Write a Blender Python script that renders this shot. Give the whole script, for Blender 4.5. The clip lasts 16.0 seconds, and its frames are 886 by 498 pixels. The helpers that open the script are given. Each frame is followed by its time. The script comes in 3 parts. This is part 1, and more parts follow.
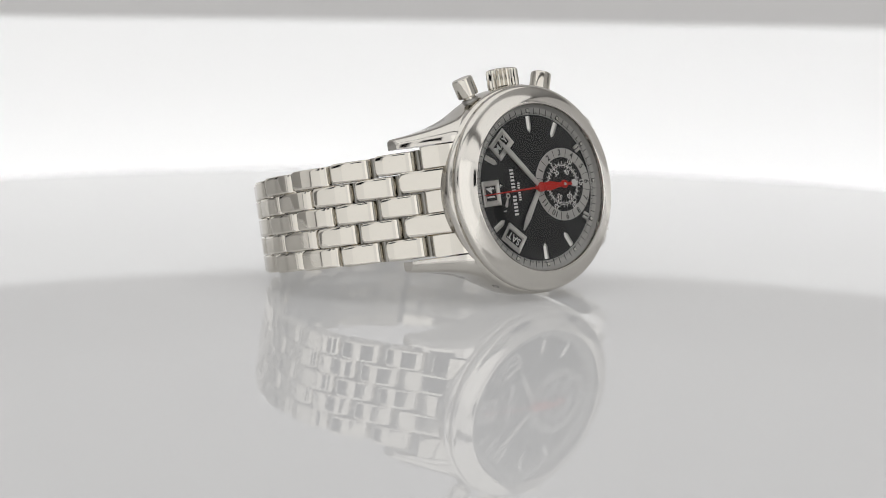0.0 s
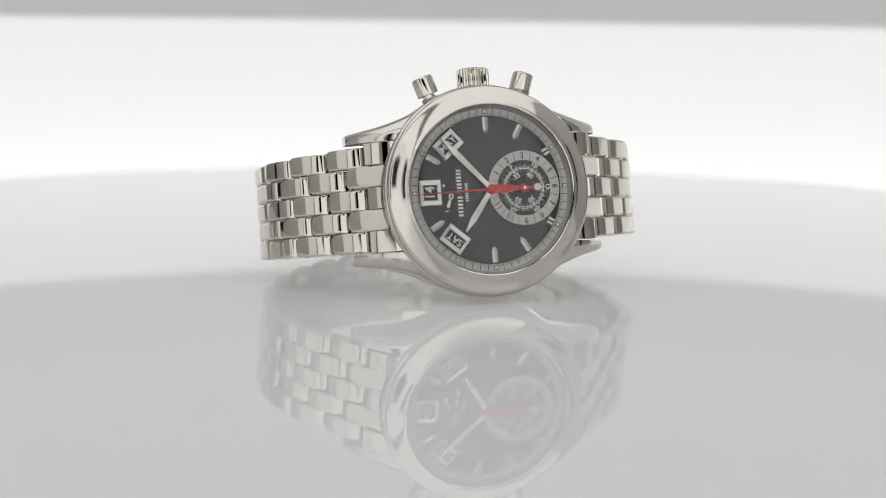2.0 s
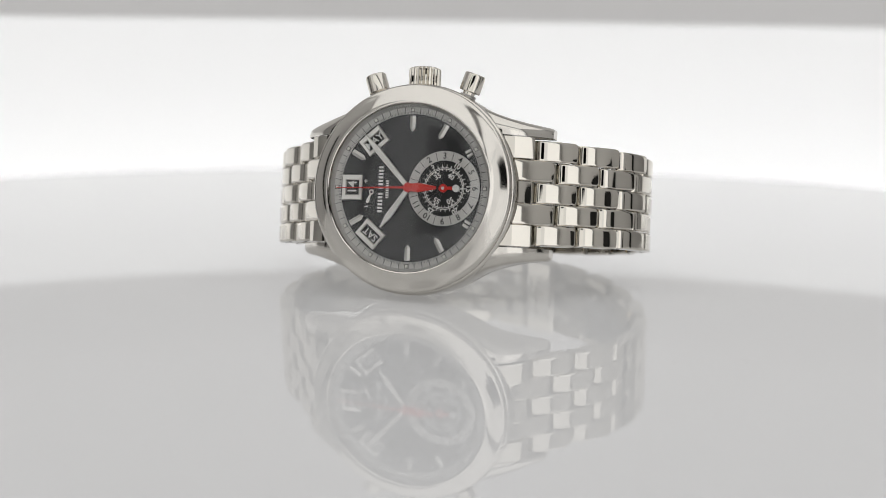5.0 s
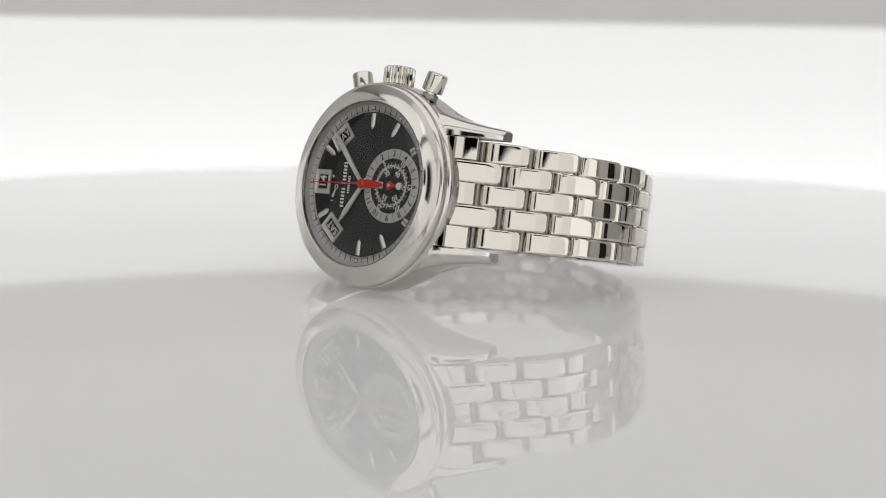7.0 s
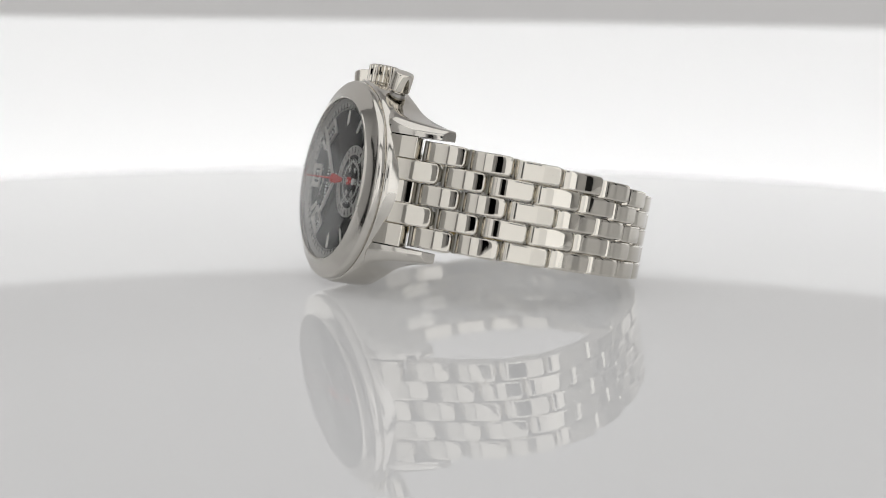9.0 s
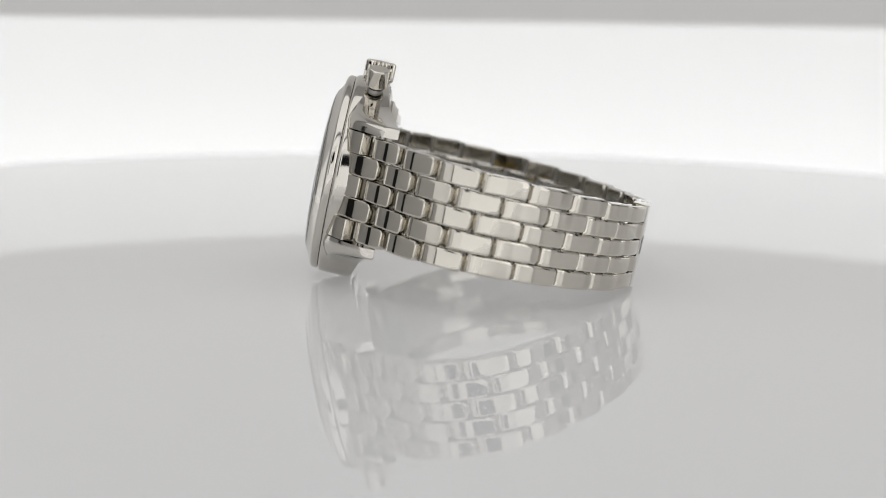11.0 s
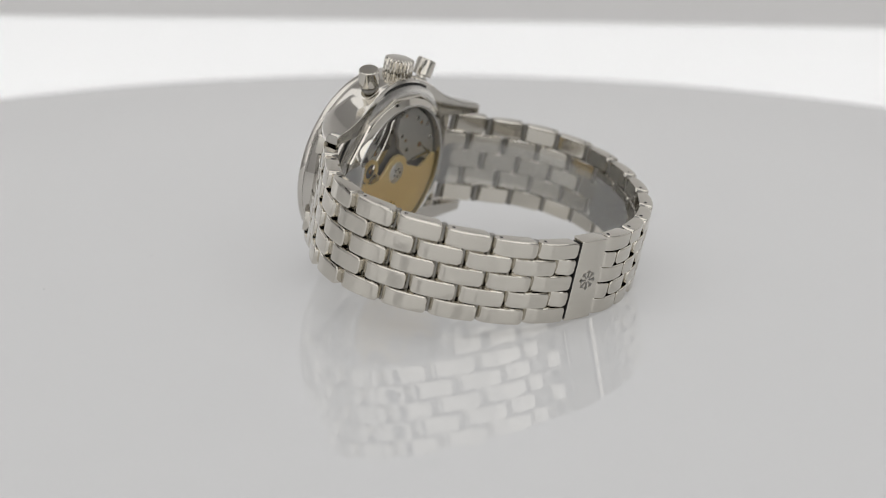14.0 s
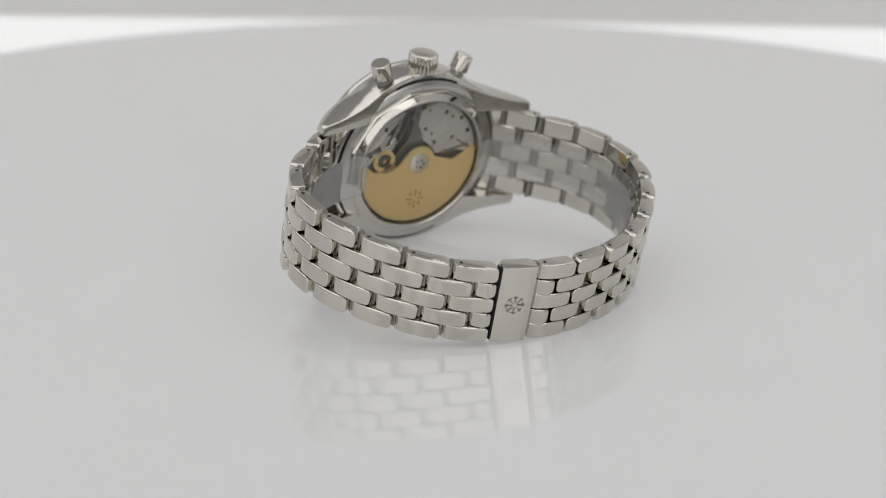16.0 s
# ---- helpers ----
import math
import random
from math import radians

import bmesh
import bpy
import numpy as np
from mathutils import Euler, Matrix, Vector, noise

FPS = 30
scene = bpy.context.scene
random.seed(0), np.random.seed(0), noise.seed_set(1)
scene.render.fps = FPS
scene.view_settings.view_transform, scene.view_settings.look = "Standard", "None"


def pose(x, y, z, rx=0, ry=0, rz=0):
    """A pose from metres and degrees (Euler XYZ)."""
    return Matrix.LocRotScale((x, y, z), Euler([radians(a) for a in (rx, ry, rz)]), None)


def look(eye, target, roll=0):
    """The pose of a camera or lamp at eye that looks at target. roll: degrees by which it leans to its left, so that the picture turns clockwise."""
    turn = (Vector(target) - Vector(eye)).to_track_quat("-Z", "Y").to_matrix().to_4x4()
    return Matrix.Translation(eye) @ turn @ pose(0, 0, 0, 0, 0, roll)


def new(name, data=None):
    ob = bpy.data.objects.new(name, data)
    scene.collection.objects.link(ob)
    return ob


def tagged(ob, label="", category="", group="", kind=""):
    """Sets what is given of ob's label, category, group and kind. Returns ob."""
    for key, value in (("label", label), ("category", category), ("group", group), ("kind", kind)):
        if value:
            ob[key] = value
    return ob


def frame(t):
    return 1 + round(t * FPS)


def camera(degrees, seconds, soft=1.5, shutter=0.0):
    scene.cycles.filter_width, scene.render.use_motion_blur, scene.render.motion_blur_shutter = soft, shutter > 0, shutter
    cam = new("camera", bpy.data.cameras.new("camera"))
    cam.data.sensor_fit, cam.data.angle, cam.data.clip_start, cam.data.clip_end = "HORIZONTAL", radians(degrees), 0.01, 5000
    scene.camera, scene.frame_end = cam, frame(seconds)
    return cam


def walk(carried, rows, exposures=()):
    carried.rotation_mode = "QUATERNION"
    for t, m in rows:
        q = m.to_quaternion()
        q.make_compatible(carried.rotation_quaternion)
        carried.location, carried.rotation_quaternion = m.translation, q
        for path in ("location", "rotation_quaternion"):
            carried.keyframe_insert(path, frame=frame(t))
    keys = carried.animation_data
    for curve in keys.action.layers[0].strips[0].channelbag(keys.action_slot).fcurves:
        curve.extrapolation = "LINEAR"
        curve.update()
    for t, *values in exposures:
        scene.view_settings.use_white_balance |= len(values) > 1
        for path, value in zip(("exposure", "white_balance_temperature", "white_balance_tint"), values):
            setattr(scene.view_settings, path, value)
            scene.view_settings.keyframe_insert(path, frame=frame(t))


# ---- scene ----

MM = 0.001
# ---- camera: stands still before the turntable ----
cam = camera(32.38, 16.0, soft=0.8)
EYE = Vector((0.0, -0.32935, 0.05591))
PITCH = 8.830
SIDE = -0.0076
_p = radians(PITCH)
AIM = EYE + Vector((math.sin(SIDE) * math.cos(_p), math.cos(SIDE) * math.cos(_p), -math.sin(_p)))
CAM_POSE = look(EYE, AIM, 0.787)
walk(cam, [(0, CAM_POSE), (16, CAM_POSE)], [(0, -0.15), (9.5, -0.15), (11.5, -0.16), (14, -0.13), (16, -0.07)])
cam.data.dof.use_dof = True
cam.data.dof.focus_distance = 0.31
cam.data.dof.aperture_fstop = 12.5

# ---- light ----
world = bpy.data.worlds.new("studio_air")
world.use_nodes = True
world.node_tree.nodes["Background"].inputs[0].default_value = (0.8, 0.82, 0.85, 1)
world.node_tree.nodes["Background"].inputs[1].default_value = 0.05
scene.world = world


def area_lamp(name, m, sx, sy, watts, colour):
    data = bpy.data.lights.new(name, "AREA")
    data.shape, data.size, data.size_y = "RECTANGLE", sx, sy
    data.energy, data.color = watts, colour
    ob = new(name, data)
    ob.matrix_basis = m
    return ob


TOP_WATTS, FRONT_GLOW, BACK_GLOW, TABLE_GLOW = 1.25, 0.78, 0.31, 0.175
area_lamp("softbox_light", look((0, -0.12, 0.48), (0, -0.12, 0)), 0.9, 0.5, TOP_WATTS, (1.0, 1.0, 1.0))
# front lamps added out of view round a dark window above the camera
for x0, x1, z0, z1, gain in ((-0.42, 0.42, 0.29, 0.45, 1.1), (0.2, 0.42, -0.06, 0.285, 1.5), (0.085, 0.2, -0.06, 0.285, 1), (-0.17, 0.085, -0.09, 0.132, 1.15), (-0.17, 0.085, 0.245, 0.285, 1), (-0.17, -0.1, 0.132, 0.245, 1), (-0.3, -0.17, -0.09, 0.075, 1), (-0.42, -0.3, -0.09, 0.285, 1)):
    x, z, w, h = (x0 + x1) / 2, (z0 + z1) / 2, x1 - x0, z1 - z0
    area_lamp("front_light", look((x, -0.412, z), (x, 0, z)), w, h, gain * FRONT_GLOW * math.pi * w * h, (1.0, 1.0, 1.0))
# hidden lamps added behind the table to grade the backdrop brighter from below
for a in (34, 62, 90, 118, 146):
    c, d = math.cos(radians(a)), math.sin(radians(a))
    area_lamp("backdrop_light", look((0.272 * c, 0.272 * d, -0.055), (0.33 * c, 0.33 * d, -0.005)), 0.132, 0.02, 0.036, (1.0, 1.0, 1.0))
# unseen fill lamp added at the left
area_lamp("side_light", look((-0.42, -0.25, 0.19), (0, 0, 0.08)), 0.22, 0.5, FRONT_GLOW * math.pi * 0.065, (1.0, 1.0, 1.0))


# ---- materials ----
def material(name):
    m = bpy.data.materials.new(name)
    m.use_nodes = True
    return m, m.node_tree.nodes, m.node_tree.links, m.node_tree.nodes["Principled BSDF"]


def noise_node(nodes, links, scale, detail=3.0):
    tc = nodes.new("ShaderNodeTexCoord")
    n = nodes.new("ShaderNodeTexNoise")
    n.inputs["Scale"].default_value = scale
    n.inputs["Detail"].default_value = detail
    links.new(tc.outputs["Object"], n.inputs["Vector"])
    return n


def surface(name, colour, rough, metal=0.0, vary=0.06, scale=900.0, rough_vary=0.03, bump=0.0, coat=0.0, ior=1.45):
    m, nodes, links, bsdf = material(name)
    bsdf.inputs["Metallic"].default_value = metal
    bsdf.inputs["IOR"].default_value = ior
    bsdf.inputs["Coat Weight"].default_value = coat
    big = noise_node(nodes, links, scale * 0.12, 2.0)
    fine = noise_node(nodes, links, scale, 4.0)
    mix = nodes.new("ShaderNodeMix")
    mix.data_type = "RGBA"
    mix.inputs[6].default_value = (*[c * (1 - vary) for c in colour], 1)
    mix.inputs[7].default_value = (*[min(1, c * (1 + vary)) for c in colour], 1)
    add = nodes.new("ShaderNodeMath")
    add.operation = "MULTIPLY_ADD"
    links.new(fine.outputs["Fac"], add.inputs[0])
    add.inputs[1].default_value = 0.4
    mul = nodes.new("ShaderNodeMath")
    mul.operation = "MULTIPLY"
    links.new(big.outputs["Fac"], mul.inputs[0])
    mul.inputs[1].default_value = 0.6
    links.new(mul.outputs[0], add.inputs[2])
    links.new(add.outputs[0], mix.inputs[0])
    links.new(mix.outputs[2], bsdf.inputs["Base Color"])
    rr = nodes.new("ShaderNodeMapRange")
    rr.inputs[3].default_value = max(0.0, rough - rough_vary)
    rr.inputs[4].default_value = rough + rough_vary
    links.new(big.outputs["Fac"], rr.inputs[0])
    links.new(rr.outputs[0], bsdf.inputs["Roughness"])
    if bump:
        b = nodes.new("ShaderNodeBump")
        b.inputs["Strength"].default_value = bump
        b.inputs["Distance"].default_value = 0.0001
        links.new(fine.outputs["Fac"], b.inputs["Height"])
        links.new(b.outputs[0], bsdf.inputs["Normal"])
    return m


STEEL = surface("polished_steel", (0.645, 0.615, 0.555), 0.028, 1.0, 0.04, 700, 0.015)
STEEL_SOFT = surface("softly_polished_steel", (0.63, 0.605, 0.56), 0.09, 1.0, 0.04, 900, 0.02)
STEEL_SATIN = surface("satin_steel", (0.6, 0.585, 0.555), 0.24, 1.0, 0.06, 2500, 0.06, 0.15)
# darker copy of the steel, for the shade in gaps, collars and engraving
STEEL_DARK = surface("shaded_steel", (0.34, 0.33, 0.31), 0.3, 1.0, 0.08, 1500, 0.06)
DIAL_BLACK = surface("dial_lacquer", (0.028, 0.0285, 0.029), 0.22, 0.0, 0.03, 60, 0.004, ior=1.3)
RING_GREY = surface("dial_ring", (0.56, 0.55, 0.525), 0.4, 0.2, 0.05, 1500)
MARK_WHITE = surface("print_white", (0.8, 0.8, 0.78), 0.5, 0.0, 0.03)
MARK_BLACK = surface("print_black", (0.012, 0.012, 0.012), 0.5, 0.0, 0.05)
HAND_METAL = surface("hand_metal", (0.78, 0.765, 0.73), 0.38, 0.7, 0.04)
LUME = surface("hand_lume", (0.74, 0.73, 0.68), 0.6, 0.0, 0.04)
RED = surface("red_lacquer", (0.62, 0.02, 0.012), 0.35, 0.0, 0.05)
GOLD = surface("brushed_gold", (1.0, 0.75, 0.35), 0.42, 0.5, 0.08, 1200, 0.06, 0.1)
GOLD_BRIGHT = surface("bright_gold", (0.95, 0.83, 0.5), 0.15, 1.0, 0.05)
NICKEL = surface("striped_nickel", (0.86, 0.84, 0.8), 0.32, 0.7, 0.07, 1500, 0.06)
_nt = NICKEL.node_tree
_w, _tc, _b = _nt.nodes.new("ShaderNodeTexWave"), _nt.nodes.new("ShaderNodeTexCoord"), _nt.nodes.new("ShaderNodeBump")
_w.bands_direction = "DIAGONAL"
_w.inputs["Scale"].default_value = 210.0
_b.inputs["Strength"].default_value = 0.18
_b.inputs["Distance"].default_value = 0.0002
_nt.links.new(_tc.outputs["Object"], _w.inputs["Vector"])
_nt.links.new(_w.outputs["Fac"], _b.inputs["Height"])
_nt.links.new(_b.outputs[0], _nt.nodes["Principled BSDF"].inputs["Normal"])
NICKEL_DARK = surface("movement_shade", (0.3, 0.29, 0.28), 0.4, 0.8, 0.2, 1500)
JEWEL = surface("ruby_jewel", (0.36, 0.17, 0.16), 0.1, 0.0, 0.1)
# black that stands in for the shade inside holes, slots, grooves and gaps
HOLE = surface("hole_black", (0.01, 0.01, 0.01), 0.6, 0.0, 0.1)
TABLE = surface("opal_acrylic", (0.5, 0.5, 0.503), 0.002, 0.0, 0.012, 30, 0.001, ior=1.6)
GREY_WALL = surface("grey_fabric", (0.77, 0.76, 0.755), 0.9, 0.0, 0.03, 60, 0.02, 0.2)
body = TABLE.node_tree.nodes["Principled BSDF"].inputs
# even glow added to the acrylic, as if lit from underneath; thins the shadows
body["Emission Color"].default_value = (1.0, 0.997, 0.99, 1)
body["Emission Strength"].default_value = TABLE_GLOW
WALL = surface("pale_grey_fabric", (0.58, 0.575, 0.57), 0.9, 0.0, 0.03, 60, 0.02, 0.2)
DARK_PANEL = surface("dark_panel", (0.012, 0.012, 0.012), 0.9, 0.0, 0.2, 80)
SPECK = surface("dust_grey", (0.1, 0.1, 0.1), 0.9, 0.0, 0.2)


def clear_glass(name, tint, haze, gloss_rough=0.02, ior=1.34):
    m, nodes, links, bsdf = material(name)
    out = [n for n in nodes if n.type == "OUTPUT_MATERIAL"][0]
    tr = nodes.new("ShaderNodeBsdfTransparent")
    tr.inputs[0].default_value = (*tint, 1)
    gl = nodes.new("ShaderNodeBsdfGlossy")
    gl.inputs["Roughness"].default_value = gloss_rough
    fr = nodes.new("ShaderNodeFresnel")
    fr.inputs["IOR"].default_value = ior
    mix = nodes.new("ShaderNodeMixShader")
    links.new(fr.outputs[0], mix.inputs[0])
    links.new(tr.outputs[0], mix.inputs[1])
    links.new(gl.outputs[0], mix.inputs[2])
    last = mix
    if haze:
        dd = nodes.new("ShaderNodeBsdfDiffuse")
        dd.inputs[0].default_value = (0.8, 0.8, 0.79, 1)
        dt = nodes.new("ShaderNodeBsdfTranslucent")
        dt.inputs[0].default_value = (0.8, 0.8, 0.79, 1)
        df = nodes.new("ShaderNodeMixShader")
        links.new(dd.outputs[0], df.inputs[1])
        links.new(dt.outputs[0], df.inputs[2])
        n = noise_node(nodes, links, 300.0, 2.0)
        rg = nodes.new("ShaderNodeMapRange")
        rg.inputs[3].default_value, rg.inputs[4].default_value = haze * 0.9, haze * 1.1
        links.new(n.outputs["Fac"], rg.inputs[0])
        last = nodes.new("ShaderNodeMixShader")
        links.new(rg.outputs[0], last.inputs[0])
        links.new(mix.outputs[0], last.inputs[1])
        links.new(df.outputs[0], last.inputs[2])
    links.new(last.outputs[0], out.inputs[0])
    nodes.remove(bsdf)
    return m


SAPPHIRE = clear_glass("sapphire", (0.99, 0.99, 0.985), 0.0, 0.01, 1.56)
PLASTIC = clear_glass("clear_plastic", (0.985, 0.985, 0.985), 0.2, 0.06, 1.25)


def glow(name, colour, strength):
    m, nodes, links, bsdf = material(name)
    bsdf.inputs["Base Color"].default_value = (0.8, 0.8, 0.8, 1)
    bsdf.inputs["Roughness"].default_value = 0.9
    bsdf.inputs["Emission Color"].default_value = (*colour, 1)
    bsdf.inputs["Emission Strength"].default_value = strength
    return m


LIT_SCREEN = glow("lit_screen", (1.0, 0.998, 0.995), BACK_GLOW)


# ---- mesh helpers ----
def finish(bm, name, mat, angle=32.0):
    bmesh.ops.recalc_face_normals(bm, faces=bm.faces[:])
    for f in bm.faces:
        f.smooth = True
    lim = radians(angle)
    for e in bm.edges:
        if len(e.link_faces) == 2 and e.calc_face_angle(0) > lim:
            e.smooth = False
    me = bpy.data.meshes.new(name)
    bm.to_mesh(me)
    bm.free()
    me.materials.append(mat)
    return me


def part(name, bm, mat, parent, label="", angle=32.0):
    me = bm if isinstance(bm, bpy.types.Mesh) else finish(bm, name, mat, angle)
    ob = new(name, me)
    ob.parent = parent
    if label:
        tagged(ob, label)
    return ob


def lathe(profile, m=None, seg=128, close=False, facets=None):
    """Turn a profile of (radius, height) in millimetres about the height axis."""
    bm = bmesh.new()
    rings = []
    n = facets or seg
    for r, h in profile:
        if r < 1e-6:
            rings.append([bm.verts.new((0, 0, h * MM))])
        else:
            rings.append([bm.verts.new((r * MM * math.cos(2 * math.pi * i / n), r * MM * math.sin(2 * math.pi * i / n), h * MM)) for i in range(n)])
    pairs = list(zip(rings, rings[1:]))
    if close:
        pairs.append((rings[-1], rings[0]))
    for a, b in pairs:
        for i in range(n):
            j = (i + 1) % n
            if len(a) == 1 and len(b) == 1:
                continue
            if len(a) == 1:
                bm.faces.new((a[0], b[i], b[j]))
            elif len(b) == 1:
                bm.faces.new((a[i], b[0], a[j]))
            else:
                bm.faces.new((a[i], b[i], b[j], a[j]))
    if m is not None:
        bm.transform(m)
    return bm


def prism(points, h0, h1, m=None, bevel=0.0):
    """A flat plate from an outline in millimetres, between two heights, with a chamfered upper edge."""
    bm = bmesh.new()
    c = Vector((sum(p[0] for p in points) / len(points), sum(p[1] for p in points) / len(points)))
    lo = [bm.verts.new((x * MM, y * MM, h0 * MM)) for x, y in points]
    layers = [lo]
    if bevel:
        layers.append([bm.verts.new((x * MM, y * MM, (h1 - bevel) * MM)) for x, y in points])
        top = []
        n = len(points)
        for i in range(n):
            a, b, d = Vector(points[i - 1]), Vector(points[i]), Vector(points[(i + 1) % n])
            e1, e2 = (b - a).normalized(), (d - b).normalized()
            n1, n2 = Vector((-e1.y, e1.x)), Vector((-e2.y, e2.x))
            k = n1 + n2
            k = k / max(0.35, k.length_squared / 2) if k.length > 1e-6 else n1
            area = sum(points[j - 1][0] * points[j][1] - points[j][0] * points[j - 1][1] for j in range(n))
            q = b + k * bevel * (1 if area > 0 else -1)
            top.append(bm.verts.new((q.x * MM, q.y * MM, h1 * MM)))
        layers.append(top)
    else:
        layers.append([bm.verts.new((x * MM, y * MM, h1 * MM)) for x, y in points])
    for a, b in zip(layers, layers[1:]):
        for i in range(len(a)):
            j = (i + 1) % len(a)
            bm.faces.new((a[i], a[j], b[j], b[i]))
    bm.faces.new(layers[0])
    bm.faces.new(layers[-1])
    if m is not None:
        bm.transform(m)
    return bm


def join(bms):
    out = bmesh.new()
    for b in bms:
        me = bpy.data.meshes.new("tmp")
        b.to_mesh(me)
        b.free()
        out.from_mesh(me)
        bpy.data.meshes.remove(me)
    return out


def ring_points(r, n=48, a0=0.0, a1=360.0, cx=0.0, cy=0.0):
    full = abs(a1 - a0 - 360) < 1e-6
    return [(cx + r * math.cos(radians(a0 + (a1 - a0) * i / (n if full else n - 1))), cy + r * math.sin(radians(a0 + (a1 - a0) * i / (n if full else n - 1)))) for i in range(n)]


def words(text, size, m, depth=0.03, bold=0.0):
    """Lettering as a mesh; size is the height of a capital in millimetres, centred on m."""
    cu = bpy.data.curves.new("lettering", "FONT")
    cu.body, cu.align_x, cu.align_y = text, "CENTER", "CENTER"
    cu.size, cu.extrude, cu.offset = size * 1.38 * MM, depth * MM, bold * MM
    cu.resolution_u = 3
    ob = bpy.data.objects.new("lettering", cu)
    scene.collection.objects.link(ob)
    dg = bpy.context.evaluated_depsgraph_get()
    me = bpy.data.meshes.new_from_object(ob.evaluated_get(dg))
    bpy.data.objects.remove(ob)
    bpy.data.curves.remove(cu)
    me.transform(m)
    return me


# dial space: u towards three o'clock, v towards twelve, h out of the dial;
# watch space: x towards six o'clock, y towards the case back, z towards the crown
DIAL = Matrix(((0, -1, 0, 0), (0, 0, -1, 0), (1, 0, 0, 0), (0, 0, 0, 1)))


def at(u, v, h, turn=0.0):
    """A pose on the dial, in millimetres, turned clockwise by degrees."""
    return DIAL @ pose(u * MM, v * MM, h * MM, 0, 0, -turn)


def clock(deg, r):
    return r * math.sin(radians(deg)), r * math.cos(radians(deg))


# ---- structure: the lit tent round the turntable ----
def wall_arc(name, radius, a0, a1, z0, z1, mat, label, thick=0.006, n=64):
    bm = bmesh.new()
    cols = []
    for i in range(n + 1):
        a = radians(a0 + (a1 - a0) * i / n)
        c, s = math.cos(a), math.sin(a)
        cols.append([bm.verts.new((r * c, r * s, z)) for r, z in ((radius, z0), (radius, z1), (radius + thick, z1), (radius + thick, z0))])
    for a, b in zip(cols, cols[1:]):
        for k in range(4):
            bm.faces.new((a[k], a[(k + 1) % 4], b[(k + 1) % 4], b[k]))
    bm.faces.new(cols[0])
    bm.faces.new(cols[-1])
    ob = new(name, finish(bm, name, mat))
    return tagged(ob, label, "wall", kind="structure")


def box_bm(x0, x1, y0, y1, z0, z1):
    bm = bmesh.new()
    bmesh.ops.create_cube(bm, size=1.0)
    for v in bm.verts:
        v.co = (x0 + (v.co.x + 0.5) * (x1 - x0), y0 + (v.co.y + 0.5) * (y1 - y0), z0 + (v.co.z + 0.5) * (z1 - z0))
    return bm


FLOOR_Z = -0.12
R_BACK = 0.33
wall_arc("backdrop", R_BACK, 22, 158, FLOOR_Z, 0.052, LIT_SCREEN, "plain white back-lit curved backdrop screen")
wall_arc("wall_upper", R_BACK + 0.02, 22, 158, 0.03, 0.5, GREY_WALL, "plain pale grey curved wall above the lit screen")
tagged(new("floor", finish(box_bm(-0.6, 0.6, -0.6, 0.6, FLOOR_Z - 0.02, FLOOR_Z), "floor", WALL)), "plain pale grey tent floor under the turntable", "floor", kind="structure")
tagged(new("ceiling", finish(box_bm(-0.6, 0.6, -0.6, 0.6, 0.5, 0.52), "ceiling", WALL)), "plain grey tent ceiling above the turntable", "ceiling", kind="structure")
for nm, x0, x1, y0, y1 in (("wall_east", 0.46, 0.48, -0.6, 0.6), ("wall_west", -0.48, -0.46, -0.6, 0.6)):
    tagged(new(nm, finish(box_bm(x0, x1, y0, y1, FLOOR_Z, 0.5), nm, WALL)), "plain grey fabric side wall of the tent", "wall", kind="structure")
tagged(new("wall_north", finish(box_bm(-0.46, 0.46, 0.58, 0.6, FLOOR_Z, 0.5), "wall_north", WALL)), "plain grey fabric rear wall of the tent", "wall", kind="structure")
# unseen black panels added at both sides for dark stripes in the steel
for x0, x1, y0, y1, z1 in ((-0.457, -0.45, 0.0, 0.035, 0.24), (0.45, 0.457, -0.26, -0.19, 0.1), (0.45, 0.457, 0.0, 0.035, 0.24)):
    tagged(new("stripe_panel", finish(box_bm(x0, x1, y0, y1, FLOOR_Z, z1), "stripe_panel", DARK_PANEL)), "plain black panel added out of view for dark stripes in the steel", "curtain", kind="structure")
# unseen front wall; its openings above and left of the camera make dark reflections
for x0, x1, z0, z1 in ((-0.46, -0.275, FLOOR_Z, 0.5), (-0.2, -0.095, FLOOR_Z, 0.5), (0.08, 0.46, FLOOR_Z, 0.5), (-0.275, -0.2, FLOOR_Z, 0.08), (-0.275, -0.2, 0.27, 0.5), (-0.095, 0.08, FLOOR_Z, 0.137), (-0.095, 0.08, 0.24, 0.5)):
    tagged(new("wall_front", finish(box_bm(x0, x1, -0.44, -0.42, z0, z1), "wall_front", WALL)), "plain grey fabric front wall of the tent", "wall", kind="structure")
# black sheet added behind the openings so that they mirror as black
tagged(new("wall_dark", finish(box_bm(-0.45, 0.1, -0.59, -0.57, FLOOR_Z, 0.5), "wall_dark", DARK_PANEL)), "plain black sheet added out of view behind the front openings", "wall", kind="structure")

